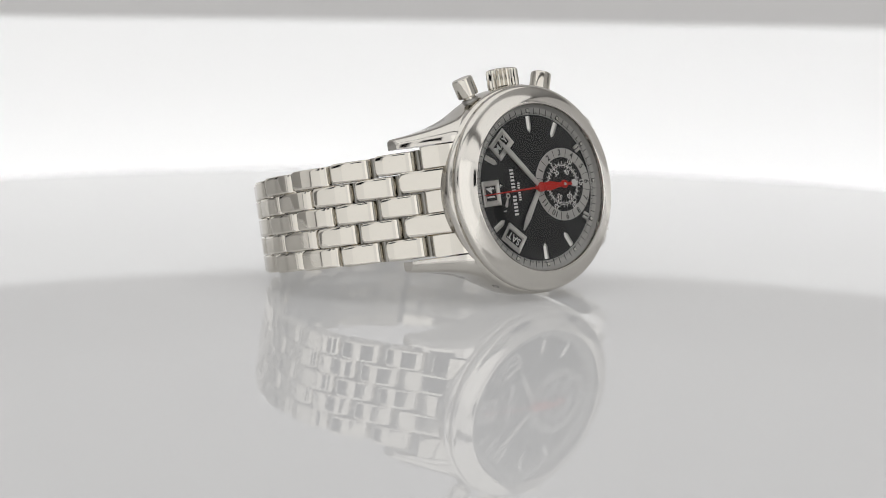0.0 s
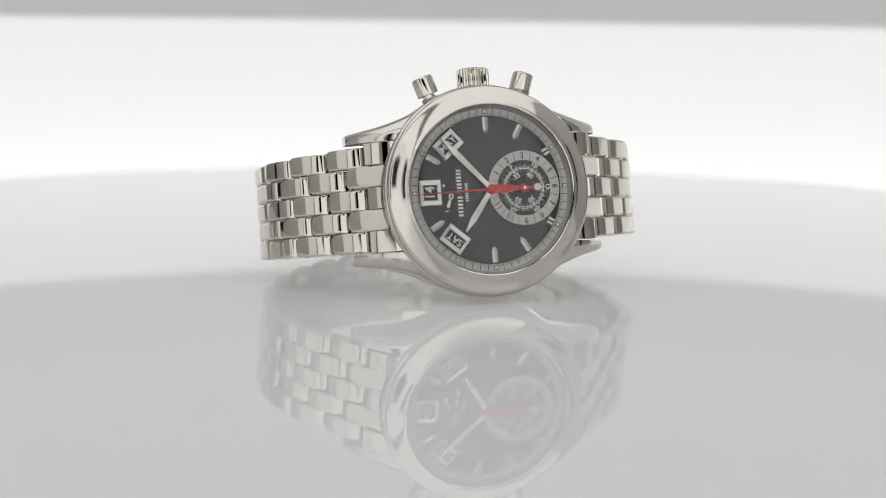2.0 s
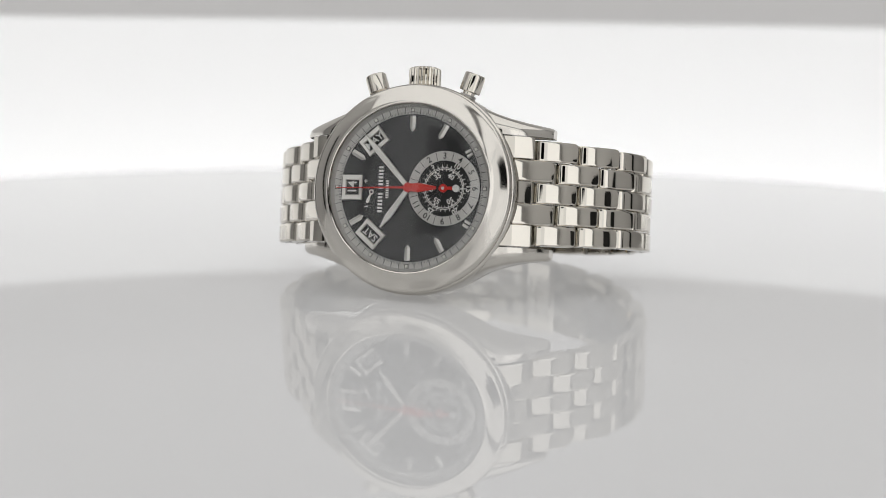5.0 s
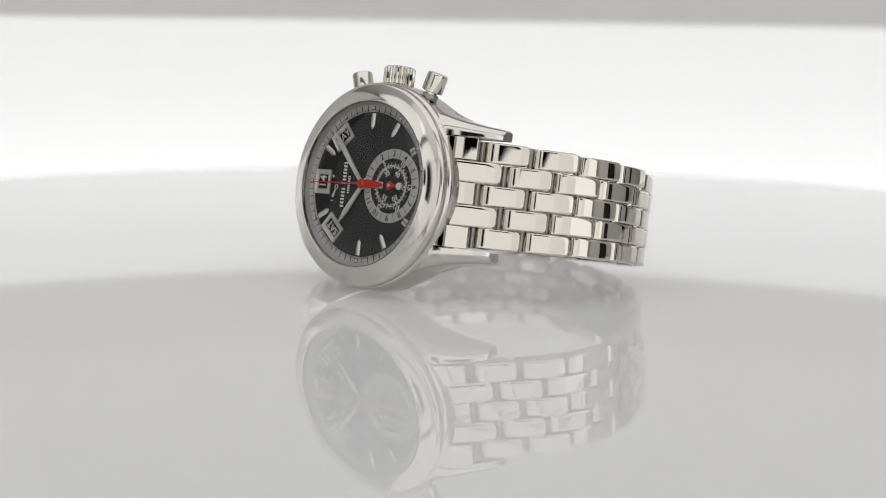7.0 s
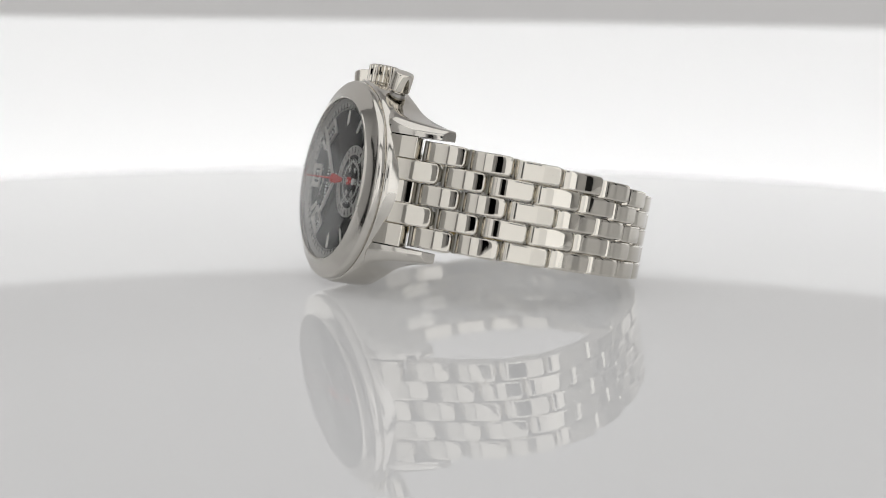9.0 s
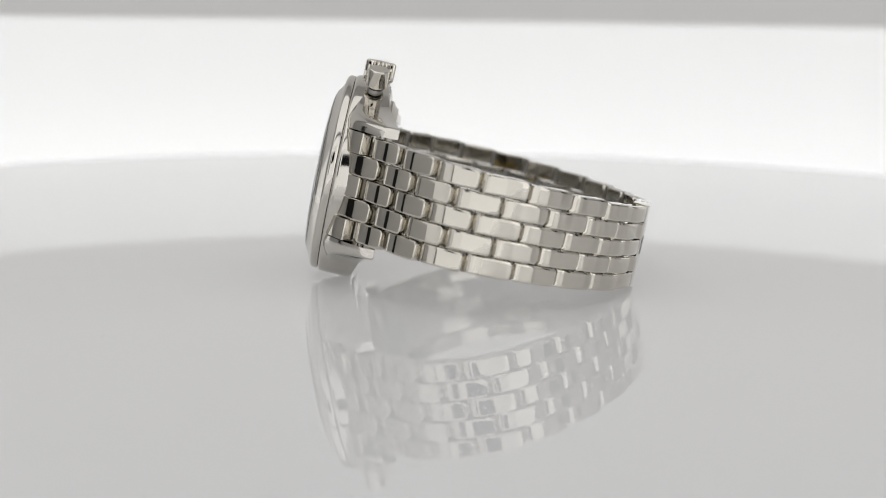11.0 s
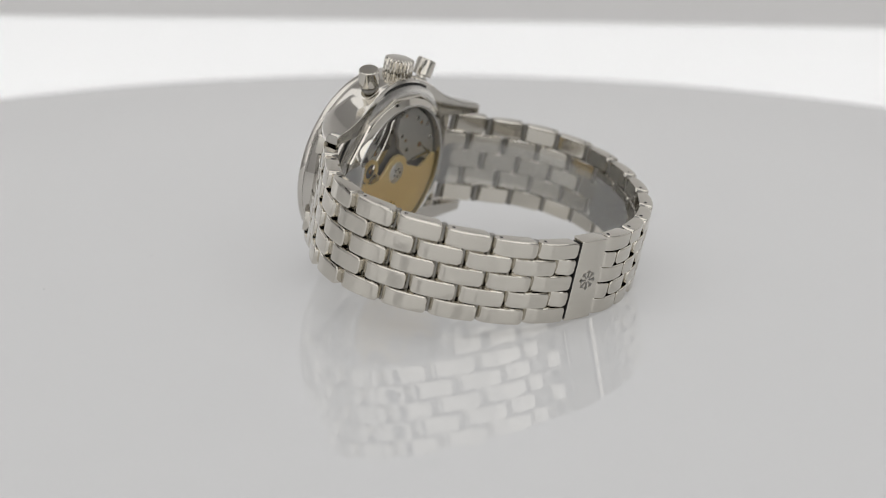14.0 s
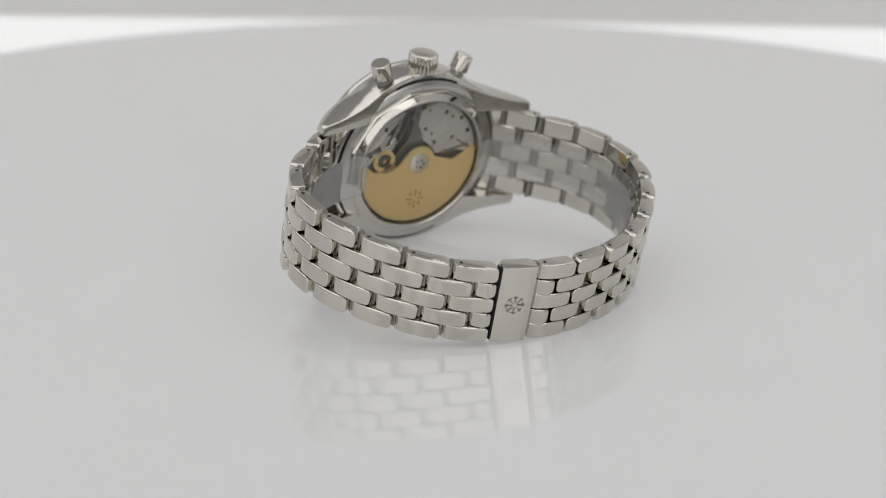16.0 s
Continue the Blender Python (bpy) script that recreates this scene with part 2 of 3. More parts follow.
# ---- turntable ----
R_TABLE = 0.242
turntable = new("turntable", None)
tagged(turntable, "round glossy white acrylic turntable, clean and mirror-like", "turntable")
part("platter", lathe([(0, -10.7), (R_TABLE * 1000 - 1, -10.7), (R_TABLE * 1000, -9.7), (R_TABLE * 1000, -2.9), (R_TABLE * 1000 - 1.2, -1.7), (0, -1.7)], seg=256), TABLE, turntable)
for x, y, s in ((0.0591, -0.0651, 0.0001), (0.0282, -0.0636, 0.00008), (0.0702, -0.0591, 0.00008), (0.0112, -0.0624, 0.00007)):
    bm = bmesh.new()
    bmesh.ops.create_icosphere(bm, subdivisions=1, radius=s)
    bm.transform(pose(x, y, s * 0.3 - 0.0017) @ Matrix.Diagonal((1.6, 0.8, 0.5, 1)))
    part("dust_speck", bm, SPECK, turntable, "tiny dark dust speck")

# ---- wristwatch ----
watch = new("wristwatch", None)
tagged(watch, "polished steel chronograph wristwatch with black dial lying on its side", "wristwatch")

# case middle and bezel
case = part("case", lathe([(16.5, -1.3), (20.2, -1.3), (20.85, -1.42), (21.2, -1.7), (21.4, -2.1), (21.45, -2.6), (21.45, -7.6), (21.4, -8.1), (21.2, -8.5), (20.7, -8.85), (20.2, -8.95), (18.0, -9.0)], DIAL, 160), STEEL_SOFT, watch, "polished steel case middle")
part("bezel", lathe([(16.9, 0.4), (16.9, 1.5), (17.0, 1.72), (17.2, 1.8), (17.38, 1.74), (17.5, 1.6), (18.0, 1.3), (18.6, 1.0), (19.2, 0.74), (19.8, 0.52), (20.3, 0.36), (20.6, 0.24), (20.85, 0.04), (20.98, -0.2), (21.02, -0.5), (21.02, -1.1), (20.9, -1.36), (20.3, -1.4), (16.9, -1.4)], DIAL, 160, close=True), STEEL_SOFT, case, "smooth concave polished steel bezel")

LUG = [(3.5, 21.1, 1.55, 8.8), (7.0, 20.2, 1.55, 9.0), (9.5, 19.1, 1.6, 9.2), (12.0, 17.75, 1.6, 9.6), (14.5, 16.3, 1.7, 10.1), (17.0, 15.3, 1.85, 10.7), (19.5, 14.55, 2.9, 11.3), (22.0, 14.0, 4.6, 11.9), (24.5, 13.6, 6.9, 12.4), (26.1, 13.35, 8.8, 12.7), (26.7, 13.0, 9.7, 12.6)]


def lug_rows(steps=5):
    """The lug's sections, eased along its length."""
    out = []
    for i in range(len(LUG) - 1):
        p0, p1, p2, p3 = (LUG[max(0, min(len(LUG) - 1, k))] for k in (i - 1, i, i + 1, i + 2))
        for j in range(steps):
            t = j / steps
            out.append([0.5 * (2 * b + (c - a) * t + (2 * a - 5 * b + 4 * c - d) * t * t + (3 * b - a - 3 * c + d) * t ** 3) for a, b, c, d in zip(p0, p1, p2, p3)])
    return out + [list(LUG[-1])]


def lug_bm(sx, sz):
    bm = bmesh.new()
    rows = []
    for v, zo, y0, y1 in lug_rows():
        zi = 11.2
        rz, ry = (zo - zi) * 0.8, min(2.4, (y1 - y0) * 0.55)
        sec = [(zi, y0)]
        sec += [(zo - rz + rz * math.sin(radians(a)), y0 + ry - ry * math.cos(radians(a))) for a in range(0, 91, 10)]
        sec += [(zo, y1 - 0.4), (zo - 0.1, y1 - 0.1), (zo - 0.4, y1), (zi, y1)]
        rows.append([bm.verts.new((v * sx * MM, y * MM, z * sz * MM)) for z, y in sec])
    n = len(rows[0])
    for a, b in zip(rows, rows[1:]):
        for k in range(n):
            bm.faces.new((a[k], a[(k + 1) % n], b[(k + 1) % n], b[k]))
    bm.faces.new(rows[0])
    bm.faces.new(rows[-1])
    return bm


for sx in (-1, 1):
    for sz in (-1, 1):
        part("lug", lug_bm(sx, sz), STEEL_SOFT, case, "curved polished steel lug", 30)

# the dimple of a calendar corrector in the case flank
side = Vector((-0.503, 0.0, -0.864))
spot = Matrix.Translation(side * 0.02145 + Vector((0, 0.00444, 0))) @ side.to_track_quat("Z", "Y").to_matrix().to_4x4()
corrector = part("corrector", lathe([(0, 0.03), (0.5, 0.03), (0.55, -0.15)], spot, 24), STEEL_SATIN, case, "small round corrector dimple")
part("corrector_rim", lathe([(0.56, -0.15), (0.56, 0.012), (0.68, 0.012), (0.68, -0.15)], spot, 24), HOLE, corrector)

# crystal
part("crystal", lathe([(17.0, 1.5), (16.6, 2.0), (15.5, 2.3), (12, 2.62), (8, 2.82), (4, 2.93), (0, 2.97)], DIAL, 96), SAPPHIRE, case, "domed clear sapphire crystal").visible_shadow = False

# crown and pushers; their axes point out of the case middle
def axis_pose(u, v, h, lean):
    """At (u, v, h) millimetres on the dial, the height axis along the case radius turned by lean."""
    return DIAL @ pose(u * MM, v * MM, h * MM) @ pose(0, 0, 0, 0, 0, lean) @ pose(0, 0, 0, 0, 90, 0)


def crown_bm(m):
    n = 24
    bm = bmesh.new()
    prof = [(2.3, -5.0), (2.3, -2.45), (2.9, -2.45), (3.2, -2.2), (3.3, -1.9), (3.3, 1.2), (3.1, 1.55), (2.6, 1.75), (0, 1.9)]
    rings = []
    for r, h in prof:
        if r == 0:
            rings.append([bm.verts.new((0, 0, h * MM))])
            continue
        ring = []
        for i in range(n * 6):
            a = 2 * math.pi * i / (n * 6)
            k = r * (1 - (0.1, 0.05, 0.0, 0.0, 0.0, 0.05)[i % 6]) if 3.0 <= r else r
            ring.append(bm.verts.new((k * MM * math.cos(a), k * MM * math.sin(a), h * MM)))
        rings.append(ring)
    for a, b in zip(rings, rings[1:]):
        for i in range(n * 6):
            j = (i + 1) % (n * 6)
            if len(b) == 1:
                bm.faces.new((a[i], a[j], b[0]))
            else:
                bm.faces.new((a[i], a[j], b[j], b[i]))
    bm.transform(m)
    return bm


part("crown", crown_bm(axis_pose(23.5, 0, -6.0, 0)), STEEL, watch, "fluted polished steel winding crown", 25)
for sv in (-1, 1):
    m = axis_pose(22.0, 10.3 * sv, -6.0, 19 * sv)
    pusher = part("pusher", lathe([(0, 1.95), (1.95, 1.9), (2.12, 1.75), (2.2, 1.4), (2.2, -1.75), (2.05, -1.95), (1.2, -2.0)], m, 48), STEEL, watch, "cylindrical polished steel chronograph pusher")
    part("pusher_stem", lathe([(1.25, -1.4), (1.25, -3.0), (1.65, -3.05), (1.65, -4.4)], m, 40), STEEL, pusher)
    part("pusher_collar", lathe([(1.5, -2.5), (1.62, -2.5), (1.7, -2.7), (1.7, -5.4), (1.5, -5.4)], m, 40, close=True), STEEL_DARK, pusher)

# ---- dial ----
dial = part("dial", lathe([(0, 0), (14.95, 0), (14.95, -0.5), (0, -0.5)], DIAL, 128), DIAL_BLACK, watch, "glossy black chronograph dial with applied markers")
part("chapter_ring", lathe([(14.9, 0.02), (15.05, 0.08), (16.3, 0.22), (16.95, 0.9), (16.95, -0.2), (14.9, -0.2)], DIAL, 144, close=True), RING_GREY, dial, "silver-grey minute ring")


def bar(u0, u1, w, h=0.03):
    return [(-w / 2, u0), (w / 2, u0), (w / 2, u1), (-w / 2, u1)]


ticks = []
for i in range(300):
    if i % 25 == 0:
        continue
    r0, r1, w = (14.98, 16.25, 0.11) if i % 5 == 0 else (14.98, 15.4, 0.06)
    z0, z1 = 0.09, 0.25 if i % 5 == 0 else 0.14
    ticks.append(prism(bar(r0, r1, w), z0, z1, at(0, 0, 0, i * 1.2)))
tagged(part("minute_track", join(ticks), MARK_BLACK, dial, "fine black printed minute strokes"), kind="stuff")
for k in range(12):
    u, v = clock(30 * k, 15.7)
    dot = part("minute_dot", prism([(-0.42, -0.42), (0.42, -0.42), (0.42, 0.42), (-0.42, 0.42)], 0.1, 0.28, at(u, v, 0, 30 * k)), MARK_BLACK, dial)
    part("dot_fill", prism([(-0.3, -0.3), (0.3, -0.3), (0.3, 0.3), (-0.3, 0.3)], 0.2, 0.34, at(u, v, 0, 30 * k)), LUME, dot)


def index_bm(r0, r1, w, m):
    """A faceted baton with a ridge and an arrow end towards the centre."""
    bm = bmesh.new()
    hw, hh, tip = w / 2, 0.24, 0.75
    base = [bm.verts.new((x * MM, y * MM, 0.0)) for x, y in ((-hw, r1), (-hw, r0 + tip), (0, r0), (hw, r0 + tip), (hw, r1))]
    a, b = bm.verts.new((0, r1 * MM, hh * MM)), bm.verts.new((0, (r0 + tip * 0.8) * MM, hh * MM))
    bm.faces.new((base[0], base[1], b, a))
    bm.faces.new((base[1], base[2], b))
    bm.faces.new((base[2], base[3], b))
    bm.faces.new((base[3], base[4], a, b))
    bm.faces.new((base[4], base[0], a))
    bm.faces.new(base)
    bm.transform(m)
    return bm


for k in (1, 3, 4, 8, 9, 11):
    part("hour_index", index_bm(11.3, 14.6, 1.15, at(0, 0, 0.02, 30 * k)), HAND_METAL, dial, "faceted silver hour baton", 10)
for k in (5, 7):
    for s in (-0.42, 0.42):
        part("hour_stub", prism([(s - 0.28, 13.45), (s + 0.28, 13.45), (s + 0.28, 14.7), (s - 0.28, 14.7)], 0.0, 0.4, at(0, 0, 0, 30 * k), 0.12), HAND_METAL, dial)


def frame_bm(w, h, iw, ih, m):
    bm = bmesh.new()
    lv = []
    for (a, b, z) in ((w, h, 0.0), (w, h, 0.3), (w - 0.25, h - 0.25, 0.42), (iw + 0.3, ih + 0.3, 0.3), (iw, ih, 0.05)):
        lv.append([bm.verts.new((x * a / 2 * MM, y * b / 2 * MM, z * MM)) for x, y in ((-1, -1), (1, -1), (1, 1), (-1, 1))])
    for a, b in zip(lv, lv[1:]):
        for i in range(4):
            j = (i + 1) % 4
            bm.faces.new((a[i], a[j], b[j], b[i]))
    bm.transform(m)
    return bm


for text, deg, r, w, h, iw, ih, size in (("14", 0, 12.4, 5.1, 4.4, 2.9, 2.7, 2.0), ("MAY", 49.5, 12.4, 5.3, 4.0, 3.9, 2.0, 1.45), ("SAT", -49.5, 12.4, 5.3, 4.0, 3.9, 2.0, 1.45)):
    u, v = clock(deg, r)
    win = part("calendar_window", frame_bm(w, h, iw, ih, at(u, v, 0.01, deg)), HAND_METAL, dial, "bevelled silver calendar frame", 10)
    part("calendar_disc", prism([(-iw / 2, -ih / 2), (iw / 2, -ih / 2), (iw / 2, ih / 2), (-iw / 2, ih / 2)], 0.0, 0.05, at(u, v, 0.0, deg)), MARK_BLACK, win)
    part("calendar_lettering", words(text, size, at(u, v, 0.08, deg), 0.02, 0.03), MARK_WHITE, win, "white calendar lettering " + text).data.materials.append(MARK_WHITE)

# the maker's name shows as plain bars
for v, u0, u1, h in ((6.35, -5.0, -0.75, 1.0), (6.35, -0.2, 4.6, 1.0), (4.9, -2.1, 1.7, 0.65)):
    n = max(5, round((u1 - u0) / (h * 0.72)))
    for i in range(n):
        a = u0 + (u1 - u0) * i / n
        b = a + (u1 - u0) / n * 0.6
        part("name_bar", prism([(a, v - h / 2), (b, v - h / 2), (b, v + h / 2), (a, v + h / 2)], 0.0, 0.035, DIAL), MARK_WHITE, dial)
for a, b, c, d in ((0.9, 9.6, 0.8, 0.16), (1.22, 9.6, 0.16, 0.8), (-3.9, 9.3, 0.16, 0.8)):
    part("sign_bar", prism([(a, b - d / 2), (a + c, b - d / 2), (a + c, b + d / 2), (a, b + d / 2)], 0.0, 0.035, DIAL), MARK_WHITE, dial)

# reserve pointer
part("reserve_pivot", lathe([(0.26, 0.2), (0.3, 0.34), (0.5, 0.34), (0.56, 0.2)], at(-0.9, 8.2, 0), 32), HAND_METAL, dial)
part("reserve_pointer", prism([(-0.16, 0.4), (0.16, 0.4), (0.36, 2.0), (0.2, 2.4), (-0.2, 2.4), (-0.36, 2.0)], 0.2, 0.32, at(-0.9, 8.2, 0, -68.6), 0.06), HAND_METAL, dial)

# counter at six o'clock
SUB = -7.15
sub = part("counter_dial", lathe([(0, 0.03), (5.62, 0.03)], at(0, SUB, 0), 96), DIAL_BLACK, dial, "black twelve-hour counter with white print")
part("counter_ring", lathe([(5.6, 0.0), (5.6, 0.1), (5.75, 0.16), (7.3, 0.16), (7.5, 0.1), (7.5, 0.0)], at(0, SUB, 0), 112), RING_GREY, sub, "silver-grey hour ring")
for k in range(12):
    if k:
        u, v = clock(30 * k, 6.5)
        part("counter_numeral", words(str(k), 1.25, at(u, v + SUB, 0.18, 30 * k), 0.015, 0.02), MARK_BLACK, sub).data.materials.append(MARK_BLACK)
part("counter_dividers", join([prism(bar(5.7, 7.35, 0.1), 0.15, 0.185, at(0, SUB, 0, 15 + 30 * k)) for k in range(12)]), MARK_BLACK, sub)
for r0, r1 in ((3.82, 3.98), (4.12, 4.24)):
    part("counter_circle", lathe([(r0, 0.03), (r0, 0.06), (r1, 0.06), (r1, 0.03)], at(0, SUB, 0), 80), MARK_WHITE, sub)
part("counter_strokes", join([prism(bar(4.2, 4.75, 0.13), 0.03, 0.065, at(0, SUB, 0, 12 * k)) for k in range(30)] + [prism(bar(3.45, 3.85, 0.11 if k % 5 else 0.36), 0.03, 0.065, at(0, SUB, 0, 12 * k)) for k in range(30)]), MARK_WHITE, sub)
for k, tx in enumerate(("30", "5", "10", "15", "20", "25")):
    u, v = clock(60 * k, 5.15)
    part("counter_numeral", words(tx, 1.1, at(u, v + SUB, 0.06, 60 * k), 0.012, 0.03), MARK_WHITE, sub).data.materials.append(MARK_WHITE)
for k, tx in enumerate(("60", "35", "40", "45", "50", "55")):
    u, v = clock(60 * k, 2.75)
    part("counter_numeral", words(tx, 1.05, at(u, v + SUB, 0.06, 60 * k), 0.012, 0.03), MARK_WHITE, sub).data.materials.append(MARK_WHITE)

# hands
def hand(name, deg, length, w, h, label):
    pts = [(-w * 0.35, -1.2), (w * 0.35, -1.2), (w / 2, length * 0.72), (w * 0.12, length), (-w * 0.12, length), (-w / 2, length * 0.72)]
    ob = part(name, prism(pts, h, h + 0.28, at(0, 0, 0, deg), 0.12), HAND_METAL, watch, label, 10)
    part("lume_strip", prism(bar(length * 0.24, length * 0.72, w * 0.5), h + 0.2, h + 0.3, at(0, 0, 0, deg)), LUME, ob)
    return ob


hand("hour_hand", -54.5, 10.0, 1.35, 0.75, "silver baton hour hand")
hand("minute_hand", 47.5, 14.4, 1.3, 1.1, "silver baton minute hand")
chrono = part("seconds_hand", prism([(-0.22, 0), (0.22, 0), (0.07, 15.3), (-0.07, 15.3)], 1.5, 1.62, at(0, 0, 0, -1.0)), RED, watch, "thin red chronograph seconds hand")
part("hub", lathe([(0, 1.85), (0.5, 1.8), (0.95, 1.6), (1.0, 1.3), (1.0, 0.6)], DIAL, 40), RED, chrono)
part("counterweight", prism([(-0.3, -6.0), (0.3, -6.0), (0.95, -2.2), (0.75, -0.4), (-0.75, -0.4), (-0.95, -2.2)], 1.45, 1.6, DIAL, 0.05), RED, chrono)
cnt = part("counter_hand", prism([(-0.32, 0.9), (0.32, 0.9), (0.32, -2.0), (-0.32, -2.0)], 0.55, 0.7, at(0, SUB, 0), 0.05), RED, watch, "red counter hand with white tip")
part("hub", lathe([(0.35, 0.8), (0.6, 0.8), (0.85, 0.7), (0.85, 0.3)], at(0, SUB, 0), 40), RED, cnt)
part("hub_pin", lathe([(0, 0.9), (0.3, 0.85), (0.36, 0.5)], at(0, SUB, 0), 24), HAND_METAL, cnt)
part("white_tip", lathe([(0, 0.74), (0.72, 0.74), (0.75, 0.5)], at(0, SUB - 2.7, 0), 32), MARK_WHITE, cnt)

# ---- case back and movement ----
part("back_groove", lathe([(20.45, -8.6), (20.35, -9.06), (19.85, -9.06), (19.8, -8.6)], DIAL, 128), HOLE, case)
part("back_ring", lathe([(19.9, -8.8), (19.8, -9.3), (19.4, -9.5), (18.0, -9.9), (17.6, -9.9)], DIAL, 128), STEEL_SATIN, case)
part("back_bezel", lathe([(18.2, -9.6), (18.2, -10.25), (17.9, -10.5), (15.9, -10.6)], DIAL @ pose(0, 0, 0, 0, 0, 15), facets=12), STEEL, case, "twelve-sided polished steel back bezel", 12)
part("back_cone", lathe([(17.3, -10.5), (17.25, -10.62), (16.9, -10.85), (16.4, -11.25), (16.0, -11.58)], DIAL, 128), STEEL, case)
part("back_rim", lathe([(16.4, -11.2), (16.0, -11.62), (15.7, -11.66), (15.4, -11.4), (15.3, -9.4)], DIAL, 96), STEEL_SATIN, case)
part("back_glass", lathe([(15.5, -11.5), (0, -11.56)], DIAL, 64), SAPPHIRE, case, "clear sapphire display back").visible_shadow = False
movement = part("movement", lathe([(0, -9.0), (15.5, -9.0), (15.5, -8.6), (0, -8.6)], DIAL, 96), NICKEL_DARK, watch, "open mechanical movement behind the glass back")


def back(points, h0, h1, bevel=0.15):
    """A plate of the movement; outline in dial millimetres, heights towards the back."""
    return prism(points, h0, h1, DIAL @ Matrix.Diagonal((1, 1, -1, 1)), bevel)


part("bridge", back(ring_points(15.0, 26, 12, 88) + [(2.2, 8.4), (1.4, 4.6), (3.6, 2.8), (5.4, 0.6), (7.2, 0.2), (9.4, -1.2), (12.6, -0.9)], 9.0, 9.9), NICKEL, movement, "striped nickel bridge")
part("bridge", back(ring_points(15.0, 20, -80, -26) + [(12.4, -4.6), (10.2, -6.4), (7.4, -8.8), (5.2, -10.2)], 9.0, 9.6), NICKEL, movement, "striped nickel bridge")
part("lever", back([(12.2, -4.0), (13.2, -2.6), (10.0, -2.4), (6.4, -3.2), (3.0, -5.2), (1.6, -6.8), (1.8, -8.2), (3.6, -7.4), (6.2, -5.8), (9.6, -4.4)], 9.5, 10.05), STEEL, movement, "curved polished steel lever")
part("lever", back([(11.4, -6.2), (12.0, -5.4), (8.6, -5.8), (5.0, -8.6), (4.6, -9.6), (8.4, -7.2)], 9.5, 9.95), STEEL_SATIN, movement)
part("bridge", back(ring_points(14.8, 10, -96, -79) + [(3.4, -10.6), (0.8, -12.4)], 9.0, 9.8), NICKEL, movement)
part("balance_cock", back([(-3.9, -10.2), (-3.0, -12.0), (-0.8, -9.2), (0.8, -7.4), (0.2, -5.8), (-1.6, -6.4), (-2.2, -8.4)], 10.2, 10.75, 0.25), STEEL, movement, "polished steel balance cock")
part("balance_wheel", lathe([(1.7, -10.1), (1.7, -9.7), (2.7, -9.7), (2.7, -10.1)], at(1.4, -8.9, 0), 48, close=True), GOLD, movement, "gold balance wheel")
part("gear_wheel", lathe([(0, -9.9), (1.2, -9.9), (1.3, -9.75), (2.0, -9.75), (2.1, -9.5)], at(5.4, -8.2, 0), 36), NICKEL, movement)
part("spring", back([(4.6, 9.4), (5.0, 9.2), (2.0, 14.2), (1.4, 14.0)], 10.0, 10.3, 0.08), STEEL, movement)
part("spring", back([(1.6, 6.2), (2.2, 6.0), (3.4, 12.6), (2.6, 12.8)], 10.0, 10.3, 0.08), STEEL_SATIN, movement)
part("recess", lathe([(0, -9.86), (1.25, -9.86), (1.35, -9.95), (1.5, -9.95)], at(9.0, 4.4, 0), 32), NICKEL, movement)
for u, v, r in ((5.2, 8.4, 0.55), (10.6, 7.6, 0.4), (6.9, 2.6, 0.35), (5.4, -8.2, 0.45), (1.4, -8.9, 0.4), (12.9, 1.2, 0.35)):
    jw = part("jewel", lathe([(0, -9.98), (r * 0.6, -10.02), (r * 0.7, -9.95)], at(u, v, 0), 20), JEWEL, movement)
    part("jewel_seat", lathe([(r * 0.7, -9.97), (r * 1.2, -10.0), (r * 1.3, -9.88)], at(u, v, 0), 20), GOLD_BRIGHT, jw)
for u, v in ((11.8, 5.8), (8.2, 0.9), (4.6, 3.6), (6.6, 12.2), (10.0, 10.0), (13.6, -0.2), (9.2, -9.4), (-1.2, -8.4), (3.0, -12.6)):
    sc = part("screw", lathe([(0, -10.05), (0.45, -10.05), (0.55, -9.95), (0.55, -9.6)], at(u, v, 0), 20), STEEL, movement)
    part("screw_slot", prism([(-0.45, -0.06), (0.45, -0.06), (0.45, 0.06), (-0.45, 0.06)], -10.08, -10.0, at(u, v, 0, (u * 50) % 180)), HOLE, sc)
rot_pts = ring_points(14.9, 60, 92, 268) + [(0.6, -14.6), (0.2, -12.9), (-1.0, -11.4), (-1.2, -8.2), (-0.4, -5.4), (1.2, -4.0)] + ring_points(4.1, 16, -66, 66) + [(1.2, 4.0), (0.4, 6.8), (-0.2, 9.0), (1.0, 11.6), (2.6, 13.6), (2.4, 14.6)]
rotor = part("rotor", back(rot_pts, 10.1, 10.8, 0.2), GOLD, movement, "brushed gold winding rotor with engraved emblem")
for r in (7.4, 9.0, 10.6, 12.2, 13.6):
    bm = bmesh.new()
    pr = []
    for i in range(41):
        a = radians(100 + 160 * i / 40)
        pr.append([bm.verts.new(((r + d) * MM * math.cos(a), (r + d) * MM * math.sin(a), h * MM)) for d, h in ((-0.28, -10.79), (0.0, -10.86), (0.28, -10.79))])
    for a, b in zip(pr, pr[1:]):
        for k in range(2):
            bm.faces.new((a[k], a[k + 1], b[k + 1], b[k]))
    bm.transform(DIAL)
    part("rotor_wave", bm, GOLD, rotor)
part("bearing", lathe([(0, -11.05), (1.7, -11.05), (1.9, -10.95), (2.3, -10.95), (2.5, -10.85), (2.6, -10.7)], DIAL, 40), NICKEL, rotor, "grey ball bearing hub")
for k in range(5):
    u, v = clock(72 * k, 0.95)
    part("bearing_hole", lathe([(0, -11.09), (0.28, -11.09), (0.28, -11.0)], at(u, v, 0), 12), HOLE, rotor)
